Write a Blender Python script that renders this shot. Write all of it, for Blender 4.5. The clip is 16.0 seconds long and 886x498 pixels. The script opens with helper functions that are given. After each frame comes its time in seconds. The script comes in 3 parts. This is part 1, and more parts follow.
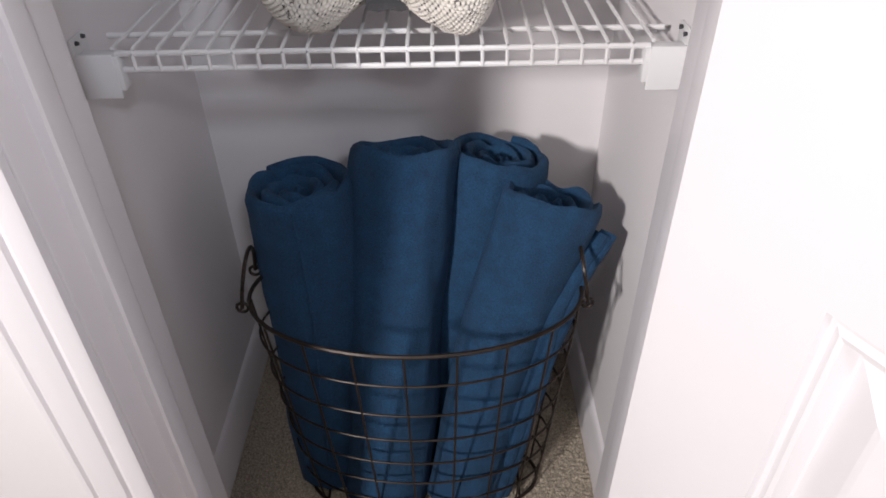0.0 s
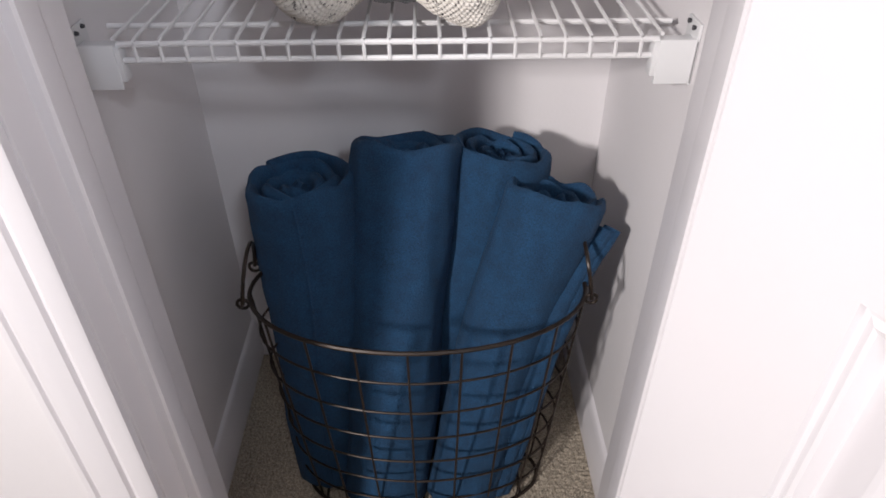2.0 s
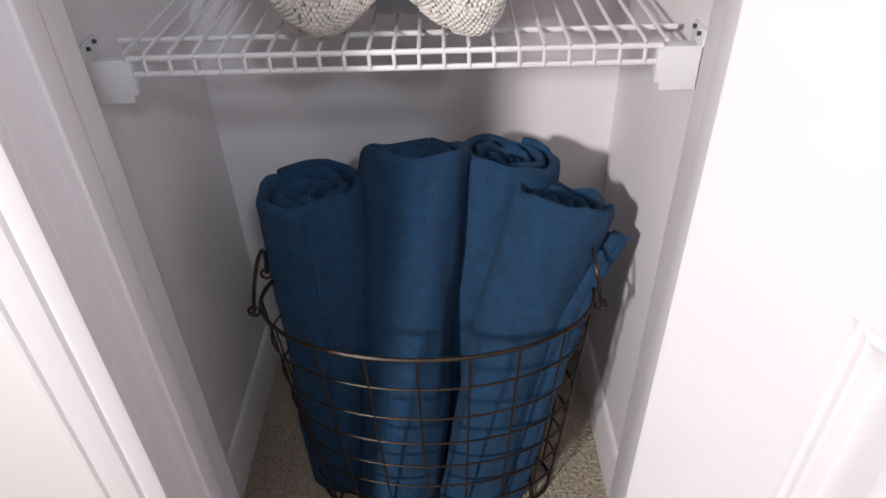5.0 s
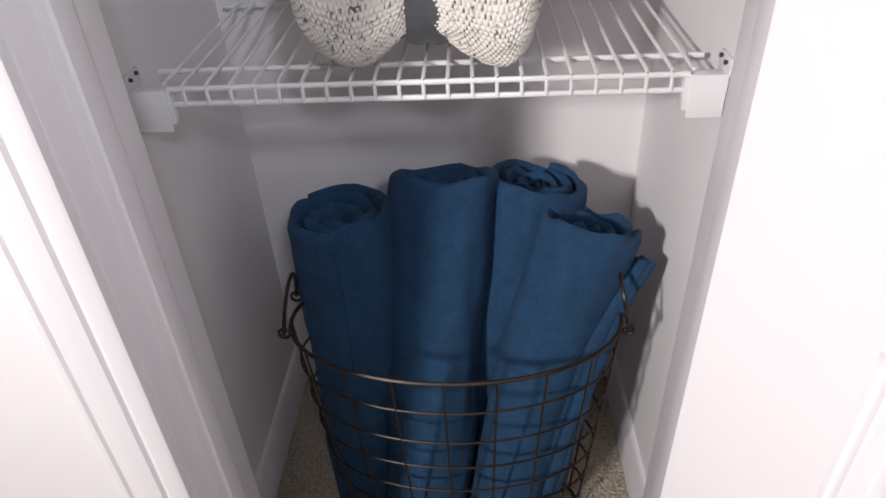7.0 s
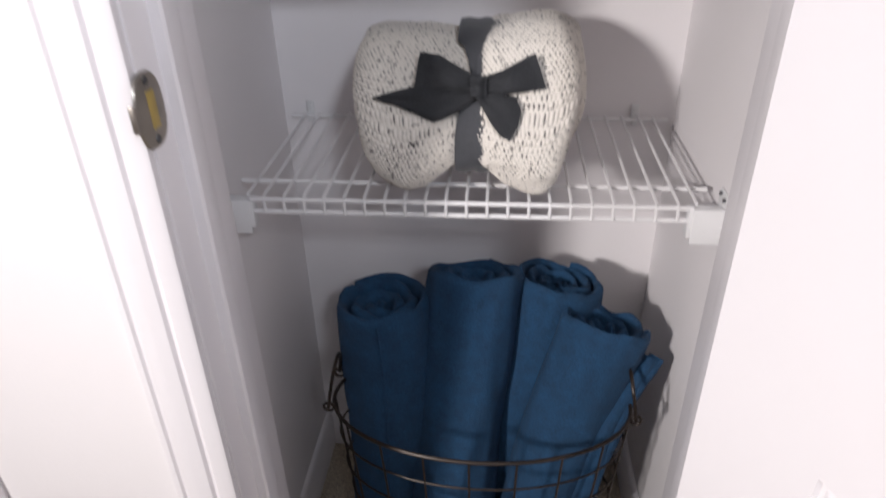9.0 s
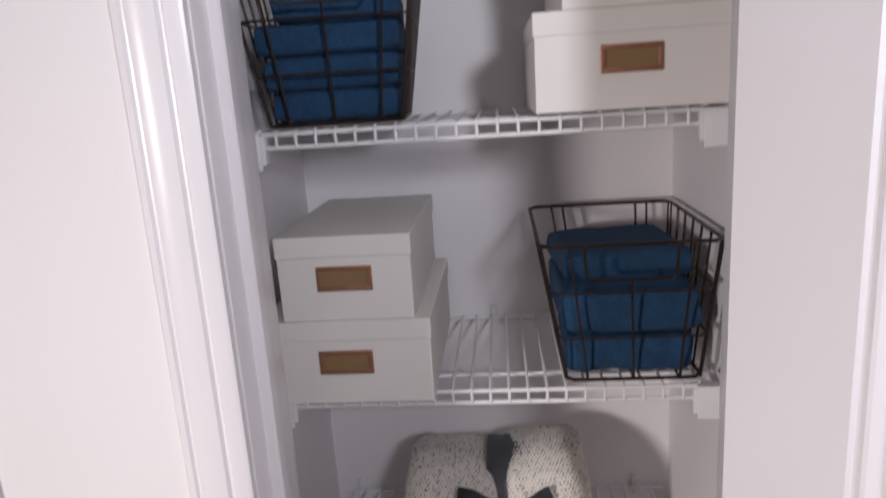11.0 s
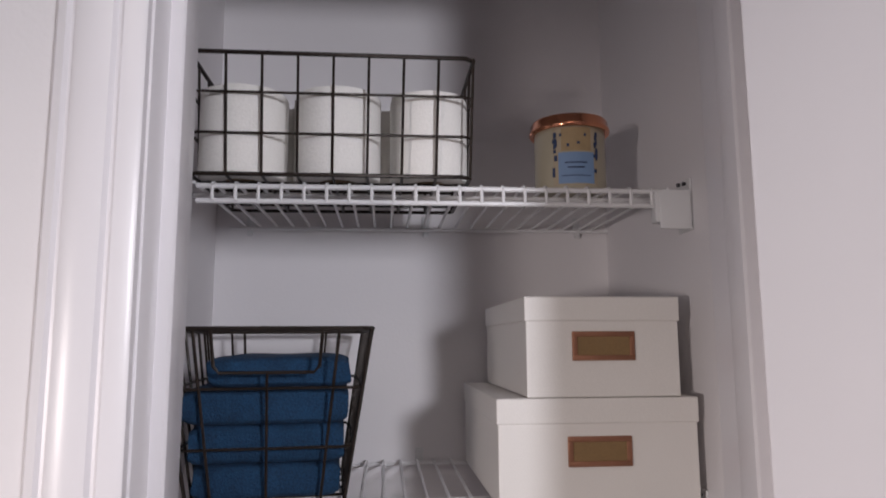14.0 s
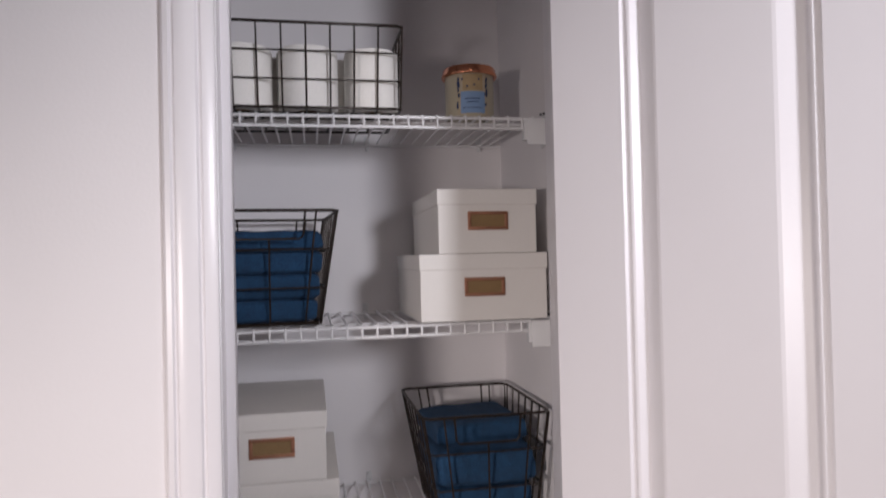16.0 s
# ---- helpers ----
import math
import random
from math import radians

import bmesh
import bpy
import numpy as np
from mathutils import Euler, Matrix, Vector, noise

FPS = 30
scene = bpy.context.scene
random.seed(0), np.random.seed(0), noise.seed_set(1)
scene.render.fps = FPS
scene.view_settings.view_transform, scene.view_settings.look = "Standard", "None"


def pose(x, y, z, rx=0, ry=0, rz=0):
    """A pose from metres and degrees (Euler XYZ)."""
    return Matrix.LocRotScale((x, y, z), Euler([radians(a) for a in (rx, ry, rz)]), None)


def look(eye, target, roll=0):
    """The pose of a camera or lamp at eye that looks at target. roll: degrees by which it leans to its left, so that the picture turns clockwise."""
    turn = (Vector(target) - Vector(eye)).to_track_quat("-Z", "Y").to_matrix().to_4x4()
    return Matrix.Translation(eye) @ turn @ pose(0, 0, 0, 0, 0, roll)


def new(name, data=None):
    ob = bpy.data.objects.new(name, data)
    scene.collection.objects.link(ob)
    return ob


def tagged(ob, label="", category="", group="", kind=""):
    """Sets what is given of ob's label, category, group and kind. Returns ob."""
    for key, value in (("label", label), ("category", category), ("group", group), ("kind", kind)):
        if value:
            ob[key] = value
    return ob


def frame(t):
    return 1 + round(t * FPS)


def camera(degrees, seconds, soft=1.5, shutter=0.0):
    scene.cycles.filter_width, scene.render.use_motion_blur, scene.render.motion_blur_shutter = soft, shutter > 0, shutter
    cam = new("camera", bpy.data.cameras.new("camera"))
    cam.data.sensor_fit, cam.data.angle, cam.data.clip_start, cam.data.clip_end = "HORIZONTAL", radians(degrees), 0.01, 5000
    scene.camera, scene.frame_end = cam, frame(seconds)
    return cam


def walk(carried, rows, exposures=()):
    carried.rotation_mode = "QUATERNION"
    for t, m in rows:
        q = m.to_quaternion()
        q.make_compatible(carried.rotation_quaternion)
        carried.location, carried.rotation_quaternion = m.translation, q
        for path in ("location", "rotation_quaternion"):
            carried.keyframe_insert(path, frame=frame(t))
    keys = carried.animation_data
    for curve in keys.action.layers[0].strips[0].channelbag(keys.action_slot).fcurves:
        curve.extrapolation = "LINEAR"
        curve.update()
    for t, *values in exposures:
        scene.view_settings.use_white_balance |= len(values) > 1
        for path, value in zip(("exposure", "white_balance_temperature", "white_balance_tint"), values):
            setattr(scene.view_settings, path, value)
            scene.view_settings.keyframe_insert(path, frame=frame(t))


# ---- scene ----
cam = camera(65.8, 16.0, 1.7, 0.5)
PATH = [
    (0, (0.061, -0.675, 1.012), (0.054, 0.915, -0.2), -1.0),
    (0.5, (0.054, -0.676, 1.01), (0.062, 0.916, -0.201), -0.7),
    (1, (0.053, -0.67, 1.01), (0.068, 0.917, -0.207), -0.7),
    (1.5, (0.048, -0.674, 1.005), (0.069, 0.916, -0.208), -0.4),
    (2, (0.041, -0.671, 1.004), (0.07, 0.917, -0.211), -0.2),
    (2.5, (0.05, -0.665, 1.006), (0.053, 0.919, -0.214), -1.1),
    (3, (0.052, -0.668, 1.01), (0.041, 0.913, -0.215), -1.2),
    (3.5, (0.055, -0.671, 1.012), (0.028, 0.913, -0.209), -1.9),
    (6, (0.054, -0.67, 1.013), (0.025, 0.936, -0.178), -1.7),
    (6.5, (0.051, -0.676, 1.022), (-0.035, 0.951, -0.137), -2.9),
    (7, (0.054, -0.675, 1.023), (-0.049, 0.949, -0.139), -3.1),
    (7.5, (0.054, -0.671, 1.031), (-0.068, 0.949, -0.136), -2.9),
    (8, (0.056, -0.675, 1.034), (-0.065, 0.943, -0.134), -2.5),
    (8.5, (0.059, -0.699, 1.056), (-0.055, 0.948, -0.073), -2.6),
    (9, (0.037, -0.746, 1.138), (-0.116, 0.961, 0.107), -1.1),
    (9.5, (0.035, -0.777, 1.234), (-0.237, 0.983, 0.324), -3.4),
    (10, (0.037, -0.814, 1.341), (-0.257, 1.03, 0.625), -3.8),
    (10.2, (0.039, -0.831, 1.38), (-0.229, 1.038, 0.721), -4.8),
    (12.3, (-0.014, -0.864, 1.596), (-0.039, 1.133, 1.492), -0.4),
    (12.5, (-0.02, -0.86, 1.601), (-0.027, 1.139, 1.559), -0.4),
    (13, (-0.035, -0.829, 1.608), (0.02, 1.17, 1.671), 0.9),
    (13.5, (-0.042, -0.765, 1.632), (0.084, 1.227, 1.768), -0.3),
    (14, (-0.051, -0.772, 1.638), (0.119, 1.202, 1.905), -0.3),
    (14.5, (-0.091, -0.882, 1.645), (0.149, 1.083, 1.933), -2.6),
    (15, (-0.114, -1.013, 1.624), (0.243, 0.936, 1.891), -3.1),
    (15.5, (-0.113, -1.084, 1.591), (0.3, 0.866, 1.755), -2.6),
    (16, (-0.107, -1.163, 1.569), (0.27, 0.801, 1.596), -1.3),
]
walk(cam, [(t, look(eye, target, roll)) for t, eye, target, roll in PATH],
     [(0, -0.06, 6100, 8), (8.4, -0.06, 6100, 8), (9.5, -0.42, 6120, 9), (10.2, -0.73, 6150, 11), (12.3, -0.86, 6340, 13), (16, -0.92, 6360, 13)])

# ---- world and lamps ----
world = bpy.data.worlds.new("world")
scene.world = world
world.use_nodes = True
world.node_tree.nodes["Background"].inputs["Color"].default_value = (1.0, 0.92, 0.84, 1)
world.node_tree.nodes["Background"].inputs["Strength"].default_value = 0.05


def cone_lamp(name, eye, target, size, watts, colour, spread):
    """A round lamp; spread narrows its cone to keep places dark, no lampshade is built."""
    data = bpy.data.lights.new(name, "AREA")
    data.shape, data.size, data.energy, data.color = "DISK", size, watts, colour
    data.spread = radians(spread)
    lamp = new(name, data)
    lamp.matrix_world = look(eye, target)
    return lamp


# cool lamp beyond the open door, warm lamp on the strike side, unseen, placed from shadows
cone_lamp("unseen_cool_lamp", (0.50, -1.62, 1.85), (-0.10, 0.30, 1.72), 0.19, 5.7, (0.95, 0.955, 1.0), 90)
cone_lamp("unseen_warm_lamp", (-1.08, -1.72, 1.50), (0.42, -0.02, 0.56), 0.20, 10.6, (1.0, 0.90, 0.84), 84)
# dim warm fill added under the hall ceiling to lift the lower closet
cone_lamp("added_fill_lamp", (-0.06, -1.22, 2.40), (0.10, -0.40, 0.0), 0.40, 3.0, (1.0, 0.90, 0.82), 130)

# ---- materials ----


def material(name, colour, rough=0.5, metal=0.0, vary=0.06, vary_scale=6.0, grain=0.0, grain_scale=400.0, bump=0.0, bump_scale=300.0,
             second=None, sheen=0.0, coat=0.0, rough_vary=0.08):
    m = bpy.data.materials.new(name)
    m.use_nodes = True
    nt = m.node_tree
    n, l = nt.nodes, nt.links
    b = n["Principled BSDF"]
    b.inputs["Roughness"].default_value, b.inputs["Metallic"].default_value = rough, metal
    if sheen:
        b.inputs["Sheen Weight"].default_value = sheen
    if coat:
        b.inputs["Coat Weight"].default_value = coat
    co = n.new("ShaderNodeTexCoord")
    big = n.new("ShaderNodeTexNoise")
    big.inputs["Scale"].default_value, big.inputs["Detail"].default_value = vary_scale, 3
    l.new(co.outputs["Object"], big.inputs["Vector"])
    fine = n.new("ShaderNodeTexNoise")
    fine.inputs["Scale"].default_value, fine.inputs["Detail"].default_value = grain_scale, 2
    l.new(co.outputs["Object"], fine.inputs["Vector"])
    low = tuple(c * (1 - vary) for c in colour)
    high = tuple(min(1.0, c * (1 + vary)) for c in (second or colour))
    mix = n.new("ShaderNodeMix")
    mix.data_type = "RGBA"
    mix.inputs[6].default_value, mix.inputs[7].default_value = (*low, 1), (*high, 1)
    l.new(big.outputs["Fac"], mix.inputs[0])
    out = mix.outputs[2]
    if grain:
        g = n.new("ShaderNodeMix")
        g.data_type, g.blend_type = "RGBA", "MULTIPLY"
        ramp = n.new("ShaderNodeMapRange")
        ramp.inputs[1].default_value, ramp.inputs[2].default_value = 0.3, 0.7
        ramp.inputs[3].default_value, ramp.inputs[4].default_value = 1 - grain, 1 + grain
        l.new(fine.outputs["Fac"], ramp.inputs[0])
        g.inputs[0].default_value = 1
        l.new(out, g.inputs[6])
        l.new(ramp.outputs[0], g.inputs[7])
        out = g.outputs[2]
    l.new(out, b.inputs["Base Color"])
    rr = n.new("ShaderNodeMapRange")
    rr.inputs[3].default_value, rr.inputs[4].default_value = max(0.02, rough - rough_vary), min(1, rough + rough_vary)
    l.new(big.outputs["Fac"], rr.inputs[0])
    l.new(rr.outputs[0], b.inputs["Roughness"])
    if bump:
        bn = n.new("ShaderNodeTexNoise")
        bn.inputs["Scale"].default_value, bn.inputs["Detail"].default_value = bump_scale, 4
        l.new(co.outputs["Object"], bn.inputs["Vector"])
        bp = n.new("ShaderNodeBump")
        bp.inputs["Strength"].default_value, bp.inputs["Distance"].default_value = bump, 0.002
        l.new(bn.outputs["Fac"], bp.inputs["Height"])
        l.new(bp.outputs["Normal"], b.inputs["Normal"])
    return m


WALL = material("wall_paint", (0.82, 0.792, 0.805), 0.75, vary=0.03, vary_scale=4, bump=0.12, bump_scale=220)
TRIM = material("trim_paint", (0.80, 0.775, 0.80), 0.30, vary=0.02, vary_scale=9, bump=0.0, rough_vary=0.015)
DOOR = material("door_paint", (0.79, 0.765, 0.79), 0.34, vary=0.02, vary_scale=7, bump=0.05, bump_scale=90)
CEIL = material("ceiling_paint", (0.72, 0.70, 0.69), 0.9, vary=0.03, bump=0.3, bump_scale=120)
CARPET = material("carpet_pile", (0.30, 0.25, 0.19), 0.95, vary=0.25, vary_scale=160, grain=0.5, grain_scale=420, bump=0.9, bump_scale=520,
                  second=(0.46, 0.40, 0.32), sheen=0.2)
VINYL = material("shelf_vinyl", (0.78, 0.77, 0.78), 0.38, vary=0.03, vary_scale=20)
PLASTIC = material("bracket_plastic", (0.74, 0.74, 0.75), 0.45, vary=0.02, vary_scale=20)
BRONZE = material("dark_bronze_wire", (0.011, 0.009, 0.008), 0.42, metal=0.45, vary=0.4, vary_scale=45, second=(0.036, 0.024, 0.018), rough_vary=0.15)
TERRY = material("blue_terry", (0.0085, 0.041, 0.100), 0.95, vary=0.34, vary_scale=48, grain=0.34, grain_scale=560, bump=1.0, bump_scale=520, sheen=0.0,
                 second=(0.0120, 0.054, 0.126))
RIBBON = material("charcoal_ribbon", (0.050, 0.052, 0.060), 0.7, vary=0.25, vary_scale=40, grain=0.25, grain_scale=900, bump=0.35, bump_scale=900, sheen=0.2)
PAPERBOX = material("linen_paperboard", (0.74, 0.71, 0.68), 0.7, vary=0.02, vary_scale=12, grain=0.03, grain_scale=900, bump=0.1, bump_scale=900)
COPPER = material("copper_frame", (0.36, 0.17, 0.105), 0.42, metal=0.6, vary=0.25, vary_scale=60)
CARD = material("ochre_card", (0.23, 0.14, 0.06), 0.7, vary=0.12, vary_scale=40, grain=0.06)
TISSUE = material("tissue_paper", (0.88, 0.855, 0.82), 0.95, vary=0.03, vary_scale=30, grain=0.03, grain_scale=500, bump=0.35, bump_scale=260)
CORE = material("cardboard_core", (0.36, 0.27, 0.18), 0.9, vary=0.1)
WAX = material("candle_wax", (0.47, 0.42, 0.31), 0.4, vary=0.06, vary_scale=30, coat=0.6)
LIDCOPPER = material("rose_copper", (0.78, 0.33, 0.19), 0.16, metal=1.0, vary=0.08, vary_scale=40)
LABELCREAM = material("label_paper", (0.47, 0.39, 0.28), 0.6, vary=0.15, vary_scale=60)
LABELBLUE = material("label_blue", (0.22, 0.34, 0.55), 0.6, vary=0.08, vary_scale=60)
INK = material("ink_navy", (0.03, 0.05, 0.12), 0.6)
INKTAN = material("ink_tan", (0.43, 0.31, 0.17), 0.6, vary=0.2, vary_scale=80)
STEEL = material("satin_nickel", (0.35, 0.32, 0.29), 0.35, metal=0.9, vary=0.15, vary_scale=50)
BRASS = material("worn_brass", (0.55, 0.42, 0.14), 0.4, metal=0.8, vary=0.2, vary_scale=80)
SCREW = material("screw_steel", (0.10, 0.10, 0.11), 0.4, metal=0.9)


def knit_material():
    m = bpy.data.materials.new("cream_knit")
    m.use_nodes = True
    nt = m.node_tree
    n, l = nt.nodes, nt.links
    b = n["Principled BSDF"]
    b.inputs["Roughness"].default_value = 0.95
    b.inputs["Sheen Weight"].default_value = 0.2
    at = n.new("ShaderNodeAttribute")
    at.attribute_name = "stitch"
    co = n.new("ShaderNodeTexCoord")
    fl = n.new("ShaderNodeTexNoise")
    fl.inputs["Scale"].default_value, fl.inputs["Detail"].default_value = 150, 4
    l.new(co.outputs["Object"], fl.inputs["Vector"])
    fleck = n.new("ShaderNodeMapRange")
    fleck.inputs[1].default_value, fleck.inputs[2].default_value = 0.60, 0.70
    l.new(fl.outputs["Fac"], fleck.inputs[0])
    base = n.new("ShaderNodeMix")
    base.data_type = "RGBA"
    base.inputs[6].default_value, base.inputs[7].default_value = (0.72, 0.675, 0.62, 1), (0.09, 0.08, 0.08, 1)
    l.new(fleck.outputs[0], base.inputs[0])
    # shade in the holes between stitches, painted into the colour
    gap = n.new("ShaderNodeMapRange")
    gap.inputs[1].default_value, gap.inputs[2].default_value = 0.85, 0.15
    l.new(at.outputs["Fac"], gap.inputs[0])
    mix = n.new("ShaderNodeMix")
    mix.data_type = "RGBA"
    mix.inputs[7].default_value = (0.05, 0.045, 0.045, 1)
    l.new(gap.outputs[0], mix.inputs[0])
    l.new(base.outputs[2], mix.inputs[6])
    l.new(mix.outputs[2], b.inputs["Base Color"])
    yarn = n.new("ShaderNodeTexNoise")
    yarn.inputs["Scale"].default_value = 900
    l.new(co.outputs["Object"], yarn.inputs["Vector"])
    bp = n.new("ShaderNodeBump")
    bp.inputs["Strength"].default_value, bp.inputs["Distance"].default_value = 0.6, 0.001
    l.new(yarn.outputs["Fac"], bp.inputs["Height"])
    l.new(bp.outputs["Normal"], b.inputs["Normal"])
    return m


KNIT = knit_material()

# ---- mesh helpers ----


def mesh_of(name, bm, mat, smooth=True):
    me = bpy.data.meshes.new(name)
    bmesh.ops.recalc_face_normals(bm, faces=bm.faces)
    bm.to_mesh(me)
    bm.free()
    me.materials.append(mat)
    if smooth:
        me.shade_smooth()
        if len(me.edges) < 60000:
            me.set_sharp_from_angle(angle=radians(40))
    return me


def part(name, bm, mat, parent, label="", smooth=True):
    ob = new(name, mesh_of(name, bm, mat, smooth))
    ob.parent = parent
    return tagged(ob, label)


def share(name, me, parent, at=(0, 0, 0), rz=0.0):
    ob = new(name, me)
    ob.parent = parent
    ob.matrix_basis = pose(*at, 0, 0, rz)
    return ob


def thing(name, at, label, category, group="", kind="", rz=0.0):
    ob = new(name)
    ob.empty_display_size = 0.05
    ob.matrix_basis = pose(*at, 0, 0, rz)
    return tagged(ob, label, category, group, kind)


def solid(name, bm, mat, label, category="", kind="structure", smooth=True):
    return tagged(new(name, mesh_of(name, bm, mat, smooth)), label, category, "", kind)


def box(bm, x0, x1, y0, y1, z0, z1, bevel=0.0, seg=2):
    made = bmesh.ops.create_cube(bm, size=1)["verts"]
    for v in made:
        v.co = Vector((x0 + (v.co.x + .5) * (x1 - x0), y0 + (v.co.y + .5) * (y1 - y0), z0 + (v.co.z + .5) * (z1 - z0)))
    if bevel:
        edges = list({e for v in made for e in v.link_edges})
        bmesh.ops.bevel(bm, geom=edges, offset=bevel, segments=seg, profile=0.5, affect="EDGES")
    return bm


def boxes(*dims, bevel=0.0, seg=2):
    bm = bmesh.new()
    for d in dims:
        box(bm, *d, bevel=bevel, seg=seg)
    return bm


def tube(bm, pts, r, n=7, closed=False):
    pts = [Vector(p) for p in pts]
    rings = []
    up = Vector((0.13, 0.27, 0.95)).normalized()
    count = len(pts)
    for i, p in enumerate(pts):
        a = pts[(i - 1) % count] if closed or i else p
        c = pts[(i + 1) % count] if closed or i < count - 1 else p
        d = (c - a).normalized()
        s = d.cross(up)
        if s.length < 0.05:
            s = d.cross(Vector((1, 0.2, 0)))
        s.normalize()
        t = s.cross(d)
        rings.append([bm.verts.new(p + r * (math.cos(2 * math.pi * k / n) * s + math.sin(2 * math.pi * k / n) * t)) for k in range(n)])
    for i in range(count if closed else count - 1):
        a, c = rings[i], rings[(i + 1) % count]
        for k in range(n):
            bm.faces.new((a[k], a[(k + 1) % n], c[(k + 1) % n], c[k]))
    if not closed:
        bm.faces.new(rings[0])
        bm.faces.new(rings[-1])
    return bm


def wire(pts, r, n=7, closed=False):
    return tube(bmesh.new(), pts, r, n, closed)


def lathe(bm, profile, n=40, centre=(0, 0)):
    rings = []
    for r, z in profile:
        rings.append([bm.verts.new((centre[0] + r * math.cos(2 * math.pi * k / n), centre[1] + r * math.sin(2 * math.pi * k / n), z)) for k in range(n)])
    for a, c in zip(rings, rings[1:]):
        for k in range(n):
            bm.faces.new((a[k], a[(k + 1) % n], c[(k + 1) % n], c[k]))
    return bm


def extrude_profile(profile, z0, z1, closed=True):
    """A moulding: a profile of (x, y) drawn up along z."""
    bm = bmesh.new()
    a = [bm.verts.new((x, y, z0)) for x, y in profile]
    c = [bm.verts.new((x, y, z1)) for x, y in profile]
    k = len(profile)
    for i in range(k):
        bm.faces.new((a[i], a[(i + 1) % k], c[(i + 1) % k], c[i]))
    bm.faces.new(a)
    bm.faces.new(c)
    return bm


# ---- the closet and the hall ----
XL, XR, YB = -0.314, 0.312, 0.312            # inner faces of the closet
YI, YO = -0.178, -0.292                       # inner and outer face of the front wall
JL, JR = -0.216, 0.243                        # faces of the jambs
HEAD, TOP = 2.11, 2.44
HX0, HX1, HY = -1.5, 1.6, -2.7                # the hall


def wall(name, dims, label, mat=WALL):
    return solid(name, boxes(*dims), mat, label, "wall", smooth=False)


solid("floor", boxes((HX0 - .1, HX1 + .1, HY - .1, YB + .1, -0.12, -0.006)), CARPET, "beige cut-pile carpet over the floor", "floor", smooth=False)
wall("wall_back", [(XL, XR, YB, YB + .1, -0.006, TOP)], "smooth off-white painted back wall of the closet")
wall("wall_left", [(XL - .1, XL, YI, YB + .1, -0.006, TOP)], "off-white painted side wall of the closet")
wall("wall_right", [(XR, XR + .1, YI, YB + .1, -0.006, TOP)], "off-white painted side wall of the closet by the hinges")
wall("wall_front", [(HX0, JL - .019, YO, YI, -0.006, TOP), (JR + .019, HX1, YO, YI, -0.006, TOP), (JL - .019, JR + .019, YO, YI, HEAD + .019, TOP)],
     "off-white painted hall wall with the closet opening")
# unseen hall walls, added to enclose the lamps and bounce their light
wall("unseen_wall_back", [(HX0 - .1, HX1 + .1, HY - .1, HY, -0.006, TOP)], "plain off-white hall wall, unseen, added to close the room")
wall("unseen_wall_left", [(HX0 - .1, HX0, HY, YI, -0.006, TOP)], "plain off-white hall wall, unseen, added to close the room")
wall("unseen_wall_right", [(HX1, HX1 + .1, HY, YI, -0.006, TOP)], "plain off-white hall wall, unseen, added to close the room")
# ceiling is never in view; added to keep the light inside
solid("ceiling", boxes((HX0 - .1, HX1 + .1, HY - .1, YB + .1, TOP, TOP + .1)), CEIL, "off-white painted ceiling, unseen, added to close the room", "ceiling", smooth=False)

# carpet pile inside the closet
bm = bmesh.new()
NX, NY = 330, 300
grid = []
for j in range(NY + 1):
    row = []
    for i in range(NX + 1):
        x, y = XL + (XR - XL) * i / NX, -0.30 + (YB + 0.30) * j / NY
        z = 0.004 * noise.noise((x * 250, y * 250, 1.0)) + 0.0035 * noise.noise((x * 430, y * 430, 5.0))
        row.append(bm.verts.new((x, y, z)))
    grid.append(row)
for j in range(NY):
    for i in range(NX):
        bm.faces.new((grid[j][i], grid[j][i + 1], grid[j + 1][i + 1], grid[j + 1][i]))
solid("carpet_pile", bm, CARPET, "beige looped carpet pile on the closet floor", "carpet", "stuff")


def baseboard(name, length, m):
    prof = [(0, 0), (0.012, 0), (0.012, 0.060), (0.0095, 0.066), (0.0095, 0.072), (0.006, 0.082), (0.004, 0.086), (0, 0.088)]
    bm = bmesh.new()
    a = [bm.verts.new((0, y, z)) for y, z in prof]
    c = [bm.verts.new((length, y, z)) for y, z in prof]
    k = len(prof)
    for i in range(k):
        bm.faces.new((a[i], a[(i + 1) % k], c[(i + 1) % k], c[i]))
    bm.faces.new(a)
    bm.faces.new(c)
    ob = solid(name, bm, TRIM, "white painted moulded baseboard", "baseboard")
    ob.matrix_basis = m


baseboard("baseboard", XR - XL - .026, pose(XR - .013, YB, 0, 0, 0, 180))
baseboard("baseboard_left", YB - YI - .002, pose(XL, YB - .001, 0, 0, 0, -90))
baseboard("baseboard_right", YB - YI - .002, pose(XR, YI + .001, 0, 0, 0, 90))

# door frame: jambs, stops, head, casing
frame_thing = thing("door_frame", (0, YO, 0), "white painted closet door frame with moulded casing", "door frame", kind="structure")


def fpart(name, bm, mat=TRIM, label="", smooth=True):
    bmesh.ops.translate(bm, verts=bm.verts, vec=(0, -YO, 0))
    return part(name, bm, mat, frame_thing, label, smooth)


fpart("jamb", boxes((JL - .018, JL, YO + .0005, YI - .001, 0, HEAD), bevel=.0015))
fpart("jamb", boxes((JR, JR + .018, YO + .0005, YI - .001, 0, HEAD), bevel=.0015))
fpart("head_jamb", boxes((JL - .018, JR + .018, YO + .0005, YI - .001, HEAD, HEAD + .018), bevel=.0015))
